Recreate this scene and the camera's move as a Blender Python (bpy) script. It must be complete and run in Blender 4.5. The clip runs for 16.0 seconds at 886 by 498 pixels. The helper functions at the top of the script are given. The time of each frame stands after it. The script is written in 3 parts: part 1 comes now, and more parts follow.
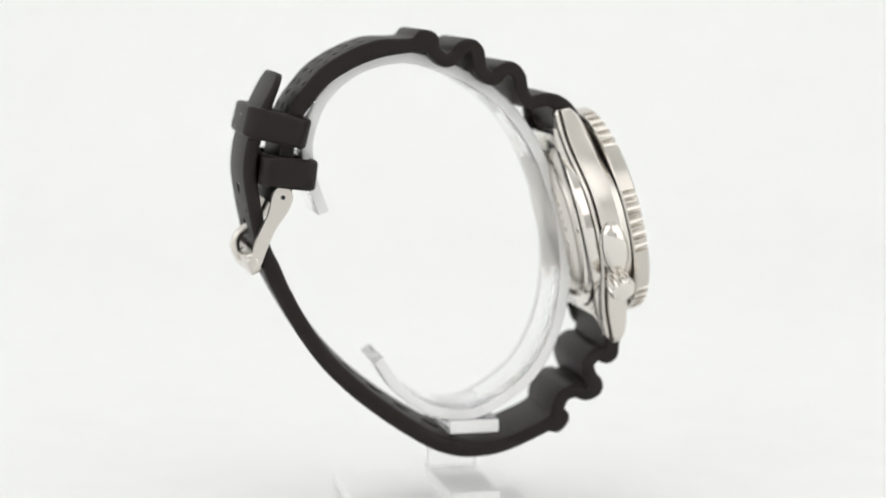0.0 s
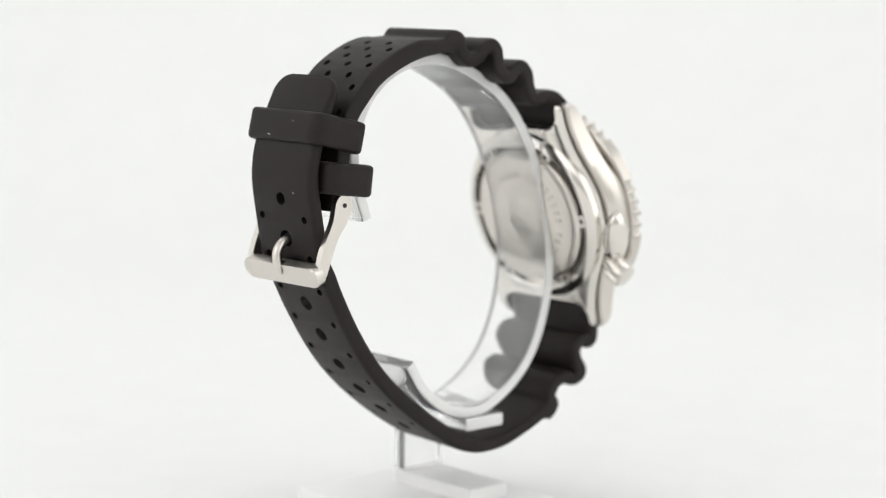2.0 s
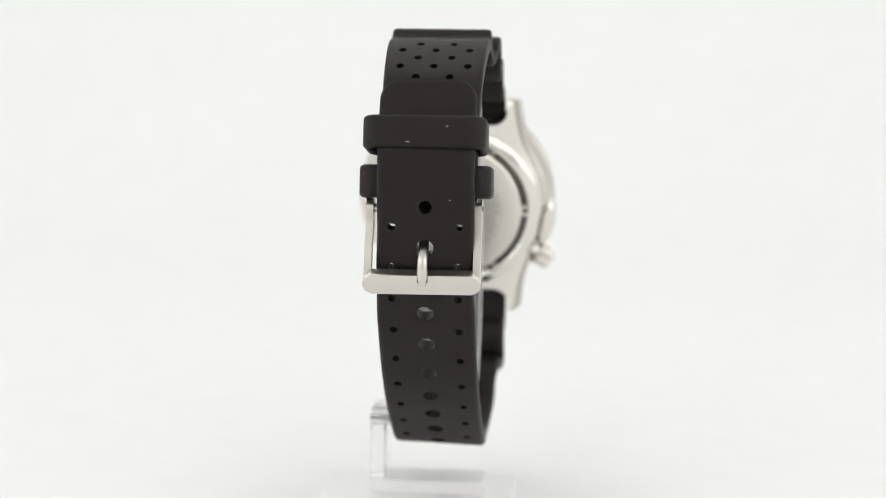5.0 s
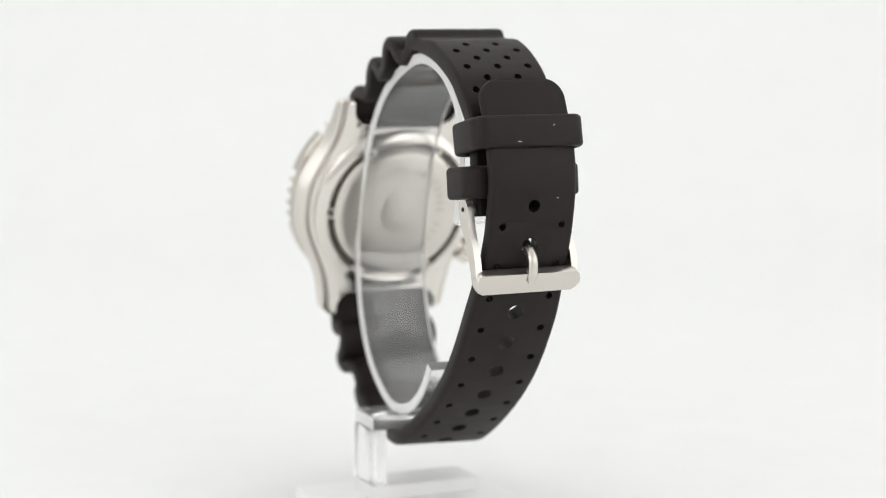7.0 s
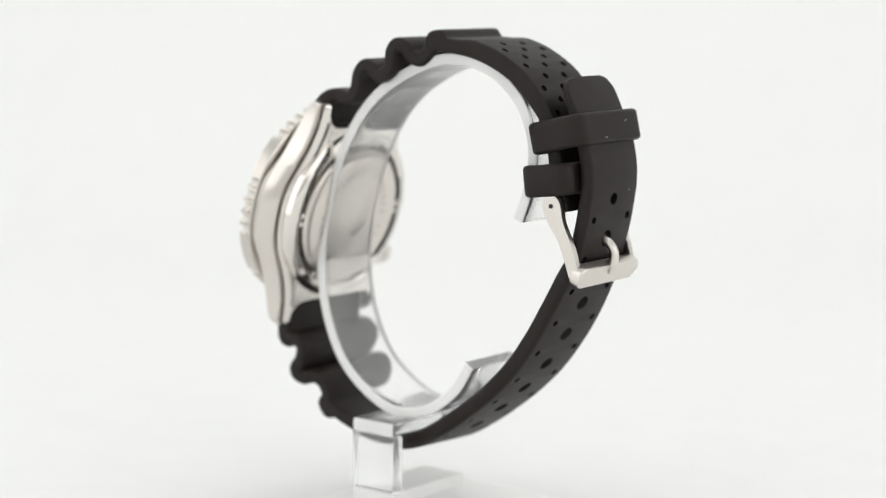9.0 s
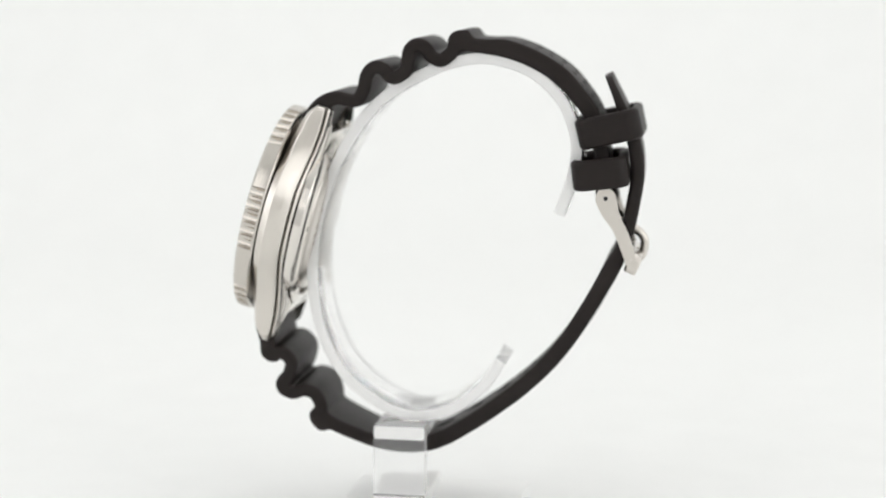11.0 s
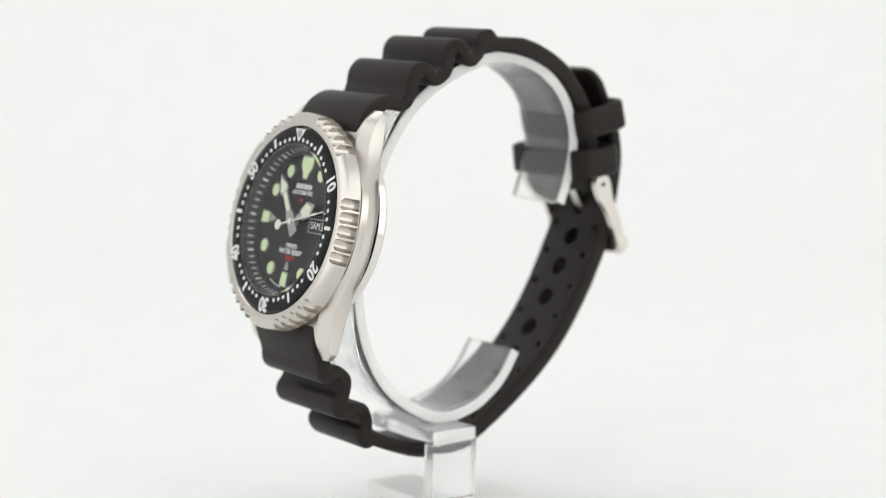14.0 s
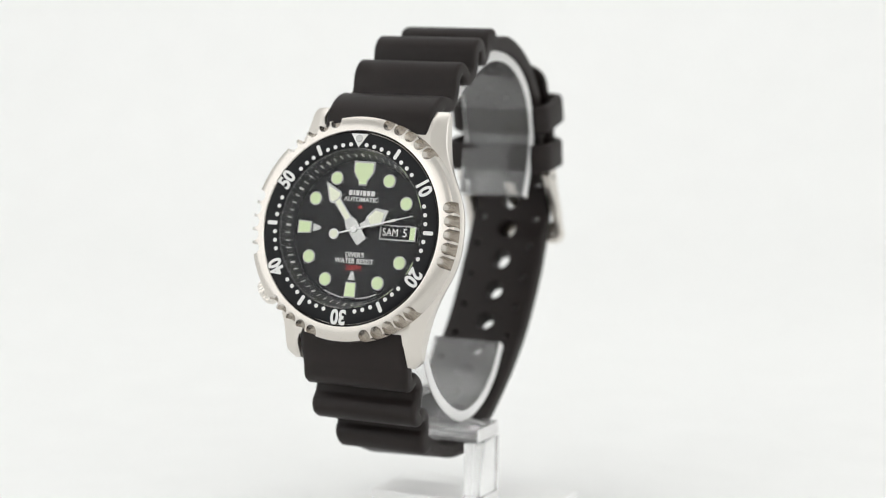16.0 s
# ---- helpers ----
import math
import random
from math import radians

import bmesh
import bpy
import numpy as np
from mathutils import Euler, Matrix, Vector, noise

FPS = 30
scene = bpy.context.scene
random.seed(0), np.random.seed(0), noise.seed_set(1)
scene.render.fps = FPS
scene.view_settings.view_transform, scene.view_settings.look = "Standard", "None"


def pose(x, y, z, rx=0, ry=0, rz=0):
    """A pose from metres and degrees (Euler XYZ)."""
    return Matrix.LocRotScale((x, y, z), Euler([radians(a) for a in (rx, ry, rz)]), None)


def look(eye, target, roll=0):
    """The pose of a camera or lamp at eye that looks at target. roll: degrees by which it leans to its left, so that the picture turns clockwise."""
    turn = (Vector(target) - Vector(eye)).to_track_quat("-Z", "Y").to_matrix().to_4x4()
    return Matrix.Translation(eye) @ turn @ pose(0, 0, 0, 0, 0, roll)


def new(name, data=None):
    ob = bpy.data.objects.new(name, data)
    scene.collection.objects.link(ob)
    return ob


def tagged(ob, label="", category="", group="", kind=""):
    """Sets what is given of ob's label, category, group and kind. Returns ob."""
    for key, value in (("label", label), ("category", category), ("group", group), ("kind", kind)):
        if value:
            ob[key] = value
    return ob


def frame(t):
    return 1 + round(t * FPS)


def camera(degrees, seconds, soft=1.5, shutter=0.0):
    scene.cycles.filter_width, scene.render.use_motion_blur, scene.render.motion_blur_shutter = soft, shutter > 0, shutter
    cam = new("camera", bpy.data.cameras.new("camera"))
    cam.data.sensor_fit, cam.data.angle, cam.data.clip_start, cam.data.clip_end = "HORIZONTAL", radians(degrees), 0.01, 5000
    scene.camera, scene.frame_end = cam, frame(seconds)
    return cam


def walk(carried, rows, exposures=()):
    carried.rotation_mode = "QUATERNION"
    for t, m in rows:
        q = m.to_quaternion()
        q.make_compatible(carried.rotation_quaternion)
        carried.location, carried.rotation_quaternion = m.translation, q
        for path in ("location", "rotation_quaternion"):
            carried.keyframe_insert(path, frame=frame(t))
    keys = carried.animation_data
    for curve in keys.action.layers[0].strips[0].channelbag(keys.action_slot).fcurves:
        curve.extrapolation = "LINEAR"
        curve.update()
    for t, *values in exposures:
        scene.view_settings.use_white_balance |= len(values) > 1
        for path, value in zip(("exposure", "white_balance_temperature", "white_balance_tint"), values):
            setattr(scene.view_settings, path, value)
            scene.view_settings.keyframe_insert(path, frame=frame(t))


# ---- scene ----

# Camera: still, on a tripod, a little above the watch.
LIFT = 108.5                     # height of the turntable's axis origin over the floor, in mm
EYE = Vector((0.0, -0.3968, LIFT * 0.001))
YAW, PITCH, ROLL = radians(-0.112), radians(-7.848), 0.47
AIM = EYE + Vector((-math.sin(YAW) * math.cos(PITCH), math.cos(YAW) * math.cos(PITCH), math.sin(PITCH)))
cam = camera(25.0, 16.0, soft=1.0)
cam.data.dof.use_dof = True
cam.data.dof.focus_distance = 0.363
cam.data.dof.aperture_fstop = 12.0
walk(cam, [(0.0, look(EYE, AIM, ROLL)), (16.0, look(EYE, AIM, ROLL))])

# ---------------------------------------------------------------- light
world = bpy.data.worlds.new("studio_air")
scene.world = world
world.use_nodes = True
world.node_tree.nodes["Background"].inputs[0].default_value = (0.9, 0.95, 1.0, 1)
world.node_tree.nodes["Background"].inputs[1].default_value = 0.05


def softbox(name, size_x, size_y, watts, eye, target, colour=(1, 1, 1)):
    data = bpy.data.lights.new(name, "AREA")
    data.shape, data.size, data.size_y = "RECTANGLE", size_x, size_y
    data.energy, data.color = watts, colour
    ob = new(name, data)
    ob.matrix_world = look(eye, target)
    return ob


softbox("softbox_top", 1.3, 0.75, 2.7, (0, 0.25, 0.97), (0, 0.12, 0), (1.0, 0.99, 0.985))
softbox("softbox_side", 1.2, 0.6, 1.75, (-0.69, -0.1, 0.34), (0, 0, 0.3), (0.98, 0.99, 1.0))
softbox("softbox_side", 1.2, 0.6, 1.75, (0.69, -0.1, 0.34), (0, 0, 0.3), (1.0, 1.0, 0.99))
# unseen fill lamps, added to brighten whatever faces the camera
softbox("softbox_front_fill", 0.55, 0.6, 1.1, (-0.45, -0.75, 0.55), (0, 0, 0.08), (1.0, 1.0, 1.0))
softbox("softbox_front_fill", 0.55, 0.6, 1.1, (0.45, -0.75, 0.55), (0, 0, 0.08), (1.0, 1.0, 1.0))
scene.view_settings.exposure = 0.03


# ---------------------------------------------------------------- materials
def material(name, colour, rough, metal=0.0, bump=0.0, scale=2000.0, vary=0.0, spread=0.0):
    """Principled surface with fine grain (bump) and slow variation of tone and gloss."""
    m = bpy.data.materials.new(name)
    m.use_nodes = True
    t, b = m.node_tree, m.node_tree.nodes["Principled BSDF"]
    b.inputs["Base Color"].default_value = (*colour, 1)
    b.inputs["Roughness"].default_value = rough
    b.inputs["Metallic"].default_value = metal
    co = t.nodes.new("ShaderNodeTexCoord")
    if bump:
        n = t.nodes.new("ShaderNodeTexNoise")
        n.inputs["Scale"].default_value, n.inputs["Detail"].default_value = scale, 4
        t.links.new(co.outputs["Object"], n.inputs["Vector"])
        bp = t.nodes.new("ShaderNodeBump")
        bp.inputs["Strength"].default_value, bp.inputs["Distance"].default_value = bump, 0.0001
        t.links.new(n.outputs["Fac"], bp.inputs["Height"])
        t.links.new(bp.outputs["Normal"], b.inputs["Normal"])
    if vary or spread:
        n = t.nodes.new("ShaderNodeTexNoise")
        n.inputs["Scale"].default_value, n.inputs["Detail"].default_value = scale * 0.08, 5
        t.links.new(co.outputs["Object"], n.inputs["Vector"])
    if vary:
        r = t.nodes.new("ShaderNodeValToRGB")
        r.color_ramp.elements[0].position, r.color_ramp.elements[1].position = 0.3, 0.7
        r.color_ramp.elements[0].color = (*[c * (1 - vary) for c in colour], 1)
        r.color_ramp.elements[1].color = (*[min(1, c * (1 + vary)) for c in colour], 1)
        t.links.new(n.outputs["Fac"], r.inputs["Fac"])
        t.links.new(r.outputs["Color"], b.inputs["Base Color"])
    if spread:
        r = t.nodes.new("ShaderNodeMapRange")
        r.inputs["To Min"].default_value, r.inputs["To Max"].default_value = rough - spread, rough + spread
        t.links.new(n.outputs["Fac"], r.inputs["Value"])
        t.links.new(r.outputs["Result"], b.inputs["Roughness"])
    return m


def clear(name, ior, tint=(1, 1, 1)):
    m = material(name, tint, 0.0)
    b = m.node_tree.nodes["Principled BSDF"]
    b.inputs["Transmission Weight"].default_value, b.inputs["IOR"].default_value = 1.0, ior
    return m


RUBBER = material("black_rubber", (0.0125, 0.0085, 0.0075), 0.5, bump=0.1, scale=9000, vary=0.12, spread=0.06)
SATIN = material("satin_steel", (0.69, 0.652, 0.605), 0.29, 1.0, scale=16000, spread=0.008)
POLISH = material("polished_steel", (0.76, 0.725, 0.68), 0.12, 1.0, spread=0.02)
TURNED = material("turned_steel", (0.62, 0.585, 0.54), 0.25, 1.0, spread=0.03)
ETCHED = material("etched_steel", (0.62, 0.59, 0.55), 0.45, 0.9)
# steel darkened in colour for the shade and dark reflections down in the groove
GROOVE_SHADE = material("shaded_groove_steel", (0.16, 0.15, 0.14), 0.4, 0.9)
# dark joint colour, also painted on as the shade inside small holes
DARK_GAP = material("dark_joint_and_hole_shade", (0.015, 0.015, 0.015), 0.6)
INSERT = material("black_bezel_insert", (0.007, 0.007, 0.008), 0.3, spread=0.04, scale=3000)
PRINT = material("white_print", (0.78, 0.78, 0.76), 0.5)
RED = material("red_print", (0.6, 0.03, 0.03), 0.5)
DIAL = material("black_dial", (0.007, 0.007, 0.008), 0.55)
REHAUT = material("grey_flange", (0.03, 0.03, 0.032), 0.35)
LUME = material("pale_green_lume", (0.66, 0.78, 0.46), 0.7, bump=0.1, scale=12000)
CREAM = material("cream_lume", (0.74, 0.76, 0.6), 0.7, bump=0.1, scale=12000)
SILVER = material("silver_trim", (0.4, 0.4, 0.385), 0.35, 1.0)
ACRYLIC = clear("clear_acrylic", 1.47, (1.0, 1.0, 1.0))
ACRYLIC.node_tree.nodes["Principled BSDF"].inputs["Transmission Weight"].default_value = 0.93   # the diffuse share paints in haze and a pale veil of reflections
ACRYLIC.node_tree.nodes["Principled BSDF"].inputs["Roughness"].default_value = 0.02
WHITE_ACRYLIC = material("white_acrylic", (0.96, 0.96, 0.95), 0.5, spread=0.05, scale=600)
CRYSTAL = clear("coated_mineral_glass", 1.2)
PAPER = material("white_sweep_paper", (0.92, 0.925, 0.915), 0.85, bump=0.03, scale=900, vary=0.01)
FABRIC = material("white_tent_fabric", (0.90, 0.905, 0.9), 0.9, bump=0.1, scale=1500, vary=0.01)
for m in (INSERT, DIAL):
    m.node_tree.nodes["Principled BSDF"].inputs["Specular IOR Level"].default_value = 0.15
RUBBER.node_tree.nodes["Principled BSDF"].inputs["Specular IOR Level"].default_value = 0.24
FROST = material("sawn_acrylic_edge", (1.0, 0.995, 0.985), 0.3, bump=0.1, scale=5000)
edge = FROST.node_tree.nodes["Principled BSDF"]
edge.inputs["Transmission Weight"].default_value, edge.inputs["IOR"].default_value = 0.3, 1.3
PALE_WALL = material("pale_bounce_wall", (0.74, 0.735, 0.725), 0.9, bump=0.1, scale=300, vary=0.05)

# ---------------------------------------------------------------- helpers of this scene
HEAD_X = -1.1                                                   # the watch head's middle
DIAL_O, DIAL_UP, DIAL_N = Vector((HEAD_X, -35.9, -46.5)), Vector((0, 0.2466, 0.9691)), Vector((0, -0.9691, 0.2466))
TO_WORLD = Matrix.Scale(0.001, 4) @ Matrix.Translation((0, 0, LIFT))
ON_DIAL = TO_WORLD @ Matrix(((1, 0, 0, DIAL_O.x), (0, DIAL_UP.y, DIAL_N.y, DIAL_O.y), (0, DIAL_UP.z, DIAL_N.z, DIAL_O.z), (0, 0, 0, 1)))


def part(name, bm, mat, parent, label="", space=TO_WORLD, sharp=35):
    """Link a bmesh (in mm) as one mesh object under parent."""
    bm.transform(space)
    bmesh.ops.recalc_face_normals(bm, faces=bm.faces)
    me = bpy.data.meshes.new(name)
    bm.to_mesh(me)
    bm.free()
    me.materials.append(mat)
    me.polygons.foreach_set("use_smooth", [True] * len(me.polygons))
    me.set_sharp_from_angle(angle=radians(sharp))
    ob = new(name, me)
    ob.parent = parent
    return tagged(ob, label)


def grid_faces(bm, rows, close_ring=True, close_path=False, caps=True):
    """Quads between rows of vertices."""
    n, last = len(rows[0]), len(rows)
    for i in range(last if close_path else last - 1):
        a, b = rows[i], rows[(i + 1) % last]
        for j in range(n if close_ring else n - 1):
            k = (j + 1) % n
            bm.faces.new((a[j], a[k], b[k], b[j]))
    if caps and not close_path:
        bm.faces.new(rows[0])
        bm.faces.new(rows[-1])


def curve(points, step):
    """Catmull-Rom curve through points, at even steps."""
    p = [Vector(q) for q in points]
    p = [p[0] * 2 - p[1]] + p + [p[-1] * 2 - p[-2]]
    fine = []
    for i in range(1, len(p) - 2):
        for k in range(24):
            t = k / 24
            fine.append(0.5 * (2 * p[i] + (p[i + 1] - p[i - 1]) * t + (2 * p[i - 1] - 5 * p[i] + 4 * p[i + 1] - p[i + 2]) * t * t
                               + (3 * p[i] - p[i - 1] - 3 * p[i + 1] + p[i + 2]) * t ** 3))
    fine.append(p[-2])
    run = [0.0]
    for a, b in zip(fine, fine[1:]):
        run.append(run[-1] + (b - a).length)
    count = max(2, round(run[-1] / step))
    out = []
    for s in np.linspace(0, run[-1], count + 1):
        i = min(len(run) - 2, max(0, int(np.searchsorted(run, s)) - 1))
        f = (s - run[i]) / max(1e-9, run[i + 1] - run[i])
        out.append(fine[i].lerp(fine[i + 1], f))
    return out


def soft_rect(w0, w1, n0, n1, r, k=4):
    """Outline of a rounded rectangle."""
    r = min(r, (w1 - w0) * 0.49, (n1 - n0) * 0.49)
    out = []
    for cx, cy, a in ((w1 - r, n1 - r, 0), (w0 + r, n1 - r, 90), (w0 + r, n0 + r, 180), (w1 - r, n0 + r, 270)):
        for j in range(k + 1):
            q = radians(a + 90 * j / k)
            out.append((cx + r * math.cos(q), cy + r * math.sin(q)))
    return out


def frames(path, closed=False):
    """Tangent and outward normal (to the right of the way) along a path in a plane."""
    out, n = [], len(path)
    for i in range(n):
        a, b = (path[i - 1], path[(i + 1) % n]) if closed else (path[max(0, i - 1)], path[min(n - 1, i + 1)])
        t = (b - a).normalized()
        out.append((t, Vector((-t.y, t.x))))
    return out


def band(path, half, inner, outer, x0=-0.8, r=0.7, drift=None, skew=None, tilt=None):
    """A strap swept along path (y, z): half(s) is its half width, inner(s) and outer(s) its reach along the normal."""
    bm, rows = bmesh.new(), []
    s, fr = 0.0, frames(path)
    for i, p in enumerate(path):
        s += (p - path[i - 1]).length if i else 0
        row = []
        for x, n in soft_rect(-half(s), half(s), -inner(s), outer(s), r):
            q = p + fr[i][1] * (n + (tilt(s) * x if tilt else 0.0))
            row.append(bm.verts.new((x0 + x + (drift(s) if drift else 0.0), q.x + (skew(s) * x if skew else 0.0), q.y)))
        rows.append(row)
    grid_faces(bm, rows)
    return bm


def lathe(profile, segments=96, shape=None, closed=False, arc=None):
    """Turn a profile of (radius, height) about the dial's axis."""
    bm, rows = bmesh.new(), []
    for i in range(segments):
        a = 2 * math.pi * i / segments
        row = []
        for j, (r, h) in enumerate(profile):
            q = shape(a, r, h, j) if shape else (r, h)
            row.append(bm.verts.new((q[0] * math.cos(a), q[0] * math.sin(a), q[1])))
        rows.append(row)
    grid_faces(bm, rows, close_ring=closed, close_path=True)
    bmesh.ops.remove_doubles(bm, verts=bm.verts, dist=1e-5)
    return bm


def slab(outline, z0, z1, chamfer=0.0):
    """A plate from an outline in x, y, from z0 to z1, its upper rim chamfered."""
    bm = bmesh.new()
    c = Vector((sum(p[0] for p in outline) / len(outline), sum(p[1] for p in outline) / len(outline)))
    rows = [[bm.verts.new((x, y, z0)) for x, y in outline]]
    if chamfer:
        rows.append([bm.verts.new((x, y, z1 - chamfer)) for x, y in outline])
        inset = []
        for x, y in outline:
            d = Vector((x, y)) - c
            inset.append(c + d * max(0.0, 1 - chamfer / max(d.length, 1e-6)))
        rows.append([bm.verts.new((p.x, p.y, z1)) for p in inset])
    else:
        rows.append([bm.verts.new((x, y, z1)) for x, y in outline])
    grid_faces(bm, rows)
    return bm


def block(x0, x1, y0, y1, z0, z1, r=0.3):
    bm = bmesh.new()
    bmesh.ops.create_cube(bm, size=1)
    bmesh.ops.scale(bm, vec=(x1 - x0, y1 - y0, z1 - z0), verts=bm.verts)
    bmesh.ops.translate(bm, vec=((x0 + x1) / 2, (y0 + y1) / 2, (z0 + z1) / 2), verts=bm.verts)
    if r:
        bmesh.ops.bevel(bm, geom=list(bm.edges), offset=r, segments=2, profile=0.6, affect="EDGES")
    return bm


def cone(a, b, ra, rb, segments=20):
    a, b = Vector(a), Vector(b)
    bm, q = bmesh.new(), (b - a).to_track_quat("Z", "Y")
    ring = lambda c, r: [bm.verts.new(c + q @ Vector((r * math.cos(2 * math.pi * i / segments), r * math.sin(2 * math.pi * i / segments), 0))) for i in range(segments)]
    grid_faces(bm, [ring(a, ra), ring(b, rb)])
    return bm


def rod(a, b, radius, segments=20, bevel=0.0):
    a, b = Vector(a), Vector(b)
    bm = bmesh.new()
    q = (b - a).to_track_quat("Z", "Y")
    rows = []
    for k, rr in (((0, radius - bevel), (bevel, radius)) if bevel else ((0, radius),)) + (((-bevel, radius), (-1e-9, radius - bevel)) if bevel else ((-1e-9, radius),)):
        base = a + (b - a).normalized() * k if k >= 0 and not (k == -1e-9) else b + (b - a).normalized() * k
        rows.append([bm.verts.new(base + q @ Vector((rr * math.cos(2 * math.pi * i / segments), rr * math.sin(2 * math.pi * i / segments), 0))) for i in range(segments)])
    grid_faces(bm, rows)
    return bm


def tube(path, radius, flat=1.0, segments=14):
    """A bar swept along a path in the plane x = path[i].x; flat scales its width."""
    bm, rows = bmesh.new(), []
    for i, p in enumerate(path):
        t = (path[min(len(path) - 1, i + 1)] - path[max(0, i - 1)]).normalized()
        n = Vector((1, 0, 0)).cross(t).normalized()
        rr = radius(i / (len(path) - 1))
        rows.append([bm.verts.new(p + Vector((1, 0, 0)) * rr * flat * math.cos(2 * math.pi * j / segments) + n * rr * math.sin(2 * math.pi * j / segments)) for j in range(segments)])
    grid_faces(bm, rows)
    return bm


def joined(*bms):
    out = bms[0]
    for b in bms[1:]:
        me = bpy.data.meshes.new("join")
        b.to_mesh(me)
        b.free()
        out.from_mesh(me)
        bpy.data.meshes.remove(me)
    return out


def cut(bm, cutter):
    """bm less cutter."""
    obs = []
    for b in (bm, cutter):
        bmesh.ops.recalc_face_normals(b, faces=b.faces)
        me = bpy.data.meshes.new("cut")
        b.to_mesh(me)
        b.free()
        obs.append(new("cut", me))
    mod = obs[0].modifiers.new("cut", "BOOLEAN")
    mod.operation, mod.solver, mod.object = "DIFFERENCE", "EXACT", obs[1]
    dg = bpy.context.evaluated_depsgraph_get()
    out = bmesh.new()
    out.from_mesh(obs[0].evaluated_get(dg).to_mesh())
    for o in obs:
        me = o.data
        bpy.data.objects.remove(o)
        bpy.data.meshes.remove(me)
    return out


def lettering(text, size, z, x=0.0, y=0.0, turn=0.0, squeeze=1.0, thick=0.03, bold=0.025):
    data = bpy.data.curves.new("lettering", "FONT")
    data.body, data.size, data.extrude, data.offset = text, size, thick, bold
    data.align_x, data.align_y = "CENTER", "CENTER"
    ob = new("lettering", data)
    dg = bpy.context.evaluated_depsgraph_get()
    bm = bmesh.new()
    bm.from_mesh(ob.evaluated_get(dg).to_mesh())
    bpy.data.objects.remove(ob)
    bm.transform(Matrix.Translation((x, y, z)) @ Matrix.Rotation(radians(turn), 4, "Z") @ Matrix.Diagonal((squeeze, 1, 1, 1)))
    return bm


def disc(x, y, z0, z1, r, n=20, chamfer=0.0):
    return slab([(x + r * math.cos(2 * math.pi * i / n), y + r * math.sin(2 * math.pi * i / n)) for i in range(n)], z0, z1, chamfer)


def polar(r, clock):
    """A point of the dial at radius r, clock degrees clockwise from 12."""
    return r * math.sin(radians(clock)), r * math.cos(radians(clock))


# ---------------------------------------------------------------- the light tent
def tent():
    bm = bmesh.new()
    line = [(-0.95, 0.0), (0.35, 0.0)]
    line += [(0.35 + 0.3 * math.sin(radians(a)), 0.3 - 0.3 * math.cos(radians(a))) for a in range(6, 91, 6)] + [(0.65, 1.0)]
    rows = []
    for y, z in line:
        rows.append([bm.verts.new((x, y, z)) for x in (-0.72, -0.36, 0.0, 0.36, 0.72)])
    grid_faces(bm, rows, close_ring=False, caps=False)
    back = part("backdrop", bm, PAPER, None, "seamless white paper sweep under and behind the watch", space=Matrix())
    tagged(back, category="backdrop", kind="structure")
    # the pale front wall is unseen, added to shape reflections and bounce light
    for name, box, mat in (("wall_left", (-0.74, -0.72, -0.95, 0.67, 0, 1.0), FABRIC), ("wall_right", (0.72, 0.74, -0.95, 0.67, 0, 1.0), FABRIC),
                           ("unseen_wall_front", (-0.74, 0.74, -0.99, -0.955, 0, 1.0), PALE_WALL), ("ceiling", (-0.74, 0.74, -0.99, 0.67, 1.003, 1.02), FABRIC)):
        ob = part(name, block(*box, r=0), mat, None, "plain white tent fabric" if mat is FABRIC else "unseen pale wall added behind the camera for reflections", space=Matrix())
        tagged(ob, category="ceiling" if name == "ceiling" else "wall", kind="structure")


# ---------------------------------------------------------------- the stand
RING = ((24.6, -46.2), (27.0, -39.0), (27.6, -31.5), (24.2, -23.4), (16.4, -17.6), (5.4, -16.6), (-8.8, -23.1), (-17.6, -33.6), (-23.0, -48.0),
        (-24.2, -60.5), (-22.0, -71.8), (-16.4, -80.8), (-6.2, -86.9), (2.8, -86.0), (9.5, -81.5), (13.6, -75.6))


def sawn(ob, axes, least=0.7):
    """Give the faces that look along the named axes the sawn edge."""
    ob.data.materials.append(FROST)
    for f in ob.data.polygons:
        if any(abs(f.normal[a]) > least for a in axes):
            f.material_index = 1


def stand():
    thing = new("display_stand")
    tagged(thing, "clear acrylic watch display stand with an open cuff ring", "display stand")
    path = curve(RING, 0.9)
    ring = part("cuff_ring", band(path, lambda s: 7.6, lambda s: 1.1, lambda s: 1.1, x0=0.4, r=0.35), ACRYLIC, thing)
    arm = part("arm", block(-8.0, 14.0, -10.9, -0.5, -91.0, -88.1, 0.8), ACRYLIC, thing)
    post = part("post", block(10.9, 13.9, -10.9, -0.5, -102.4, -91.05, 0.3), ACRYLIC, thing)
    foot = part("foot", block(-9.5, 14.0, -10.9, -0.5, -105.4, -102.45, 0.7), FROST, thing, "milky acrylic foot")
    base = part("base_plate", block(-15.5, 24.0, -18.5, 17.5, -108.4, -105.45, 0.9), WHITE_ACRYLIC, thing, "white base plate")
    sawn(ring, (0,), 0.3)
    sawn(arm, (0,), 0.5)
    for o in (ring, arm, post, foot):
        o.visible_shadow = False
    return thing


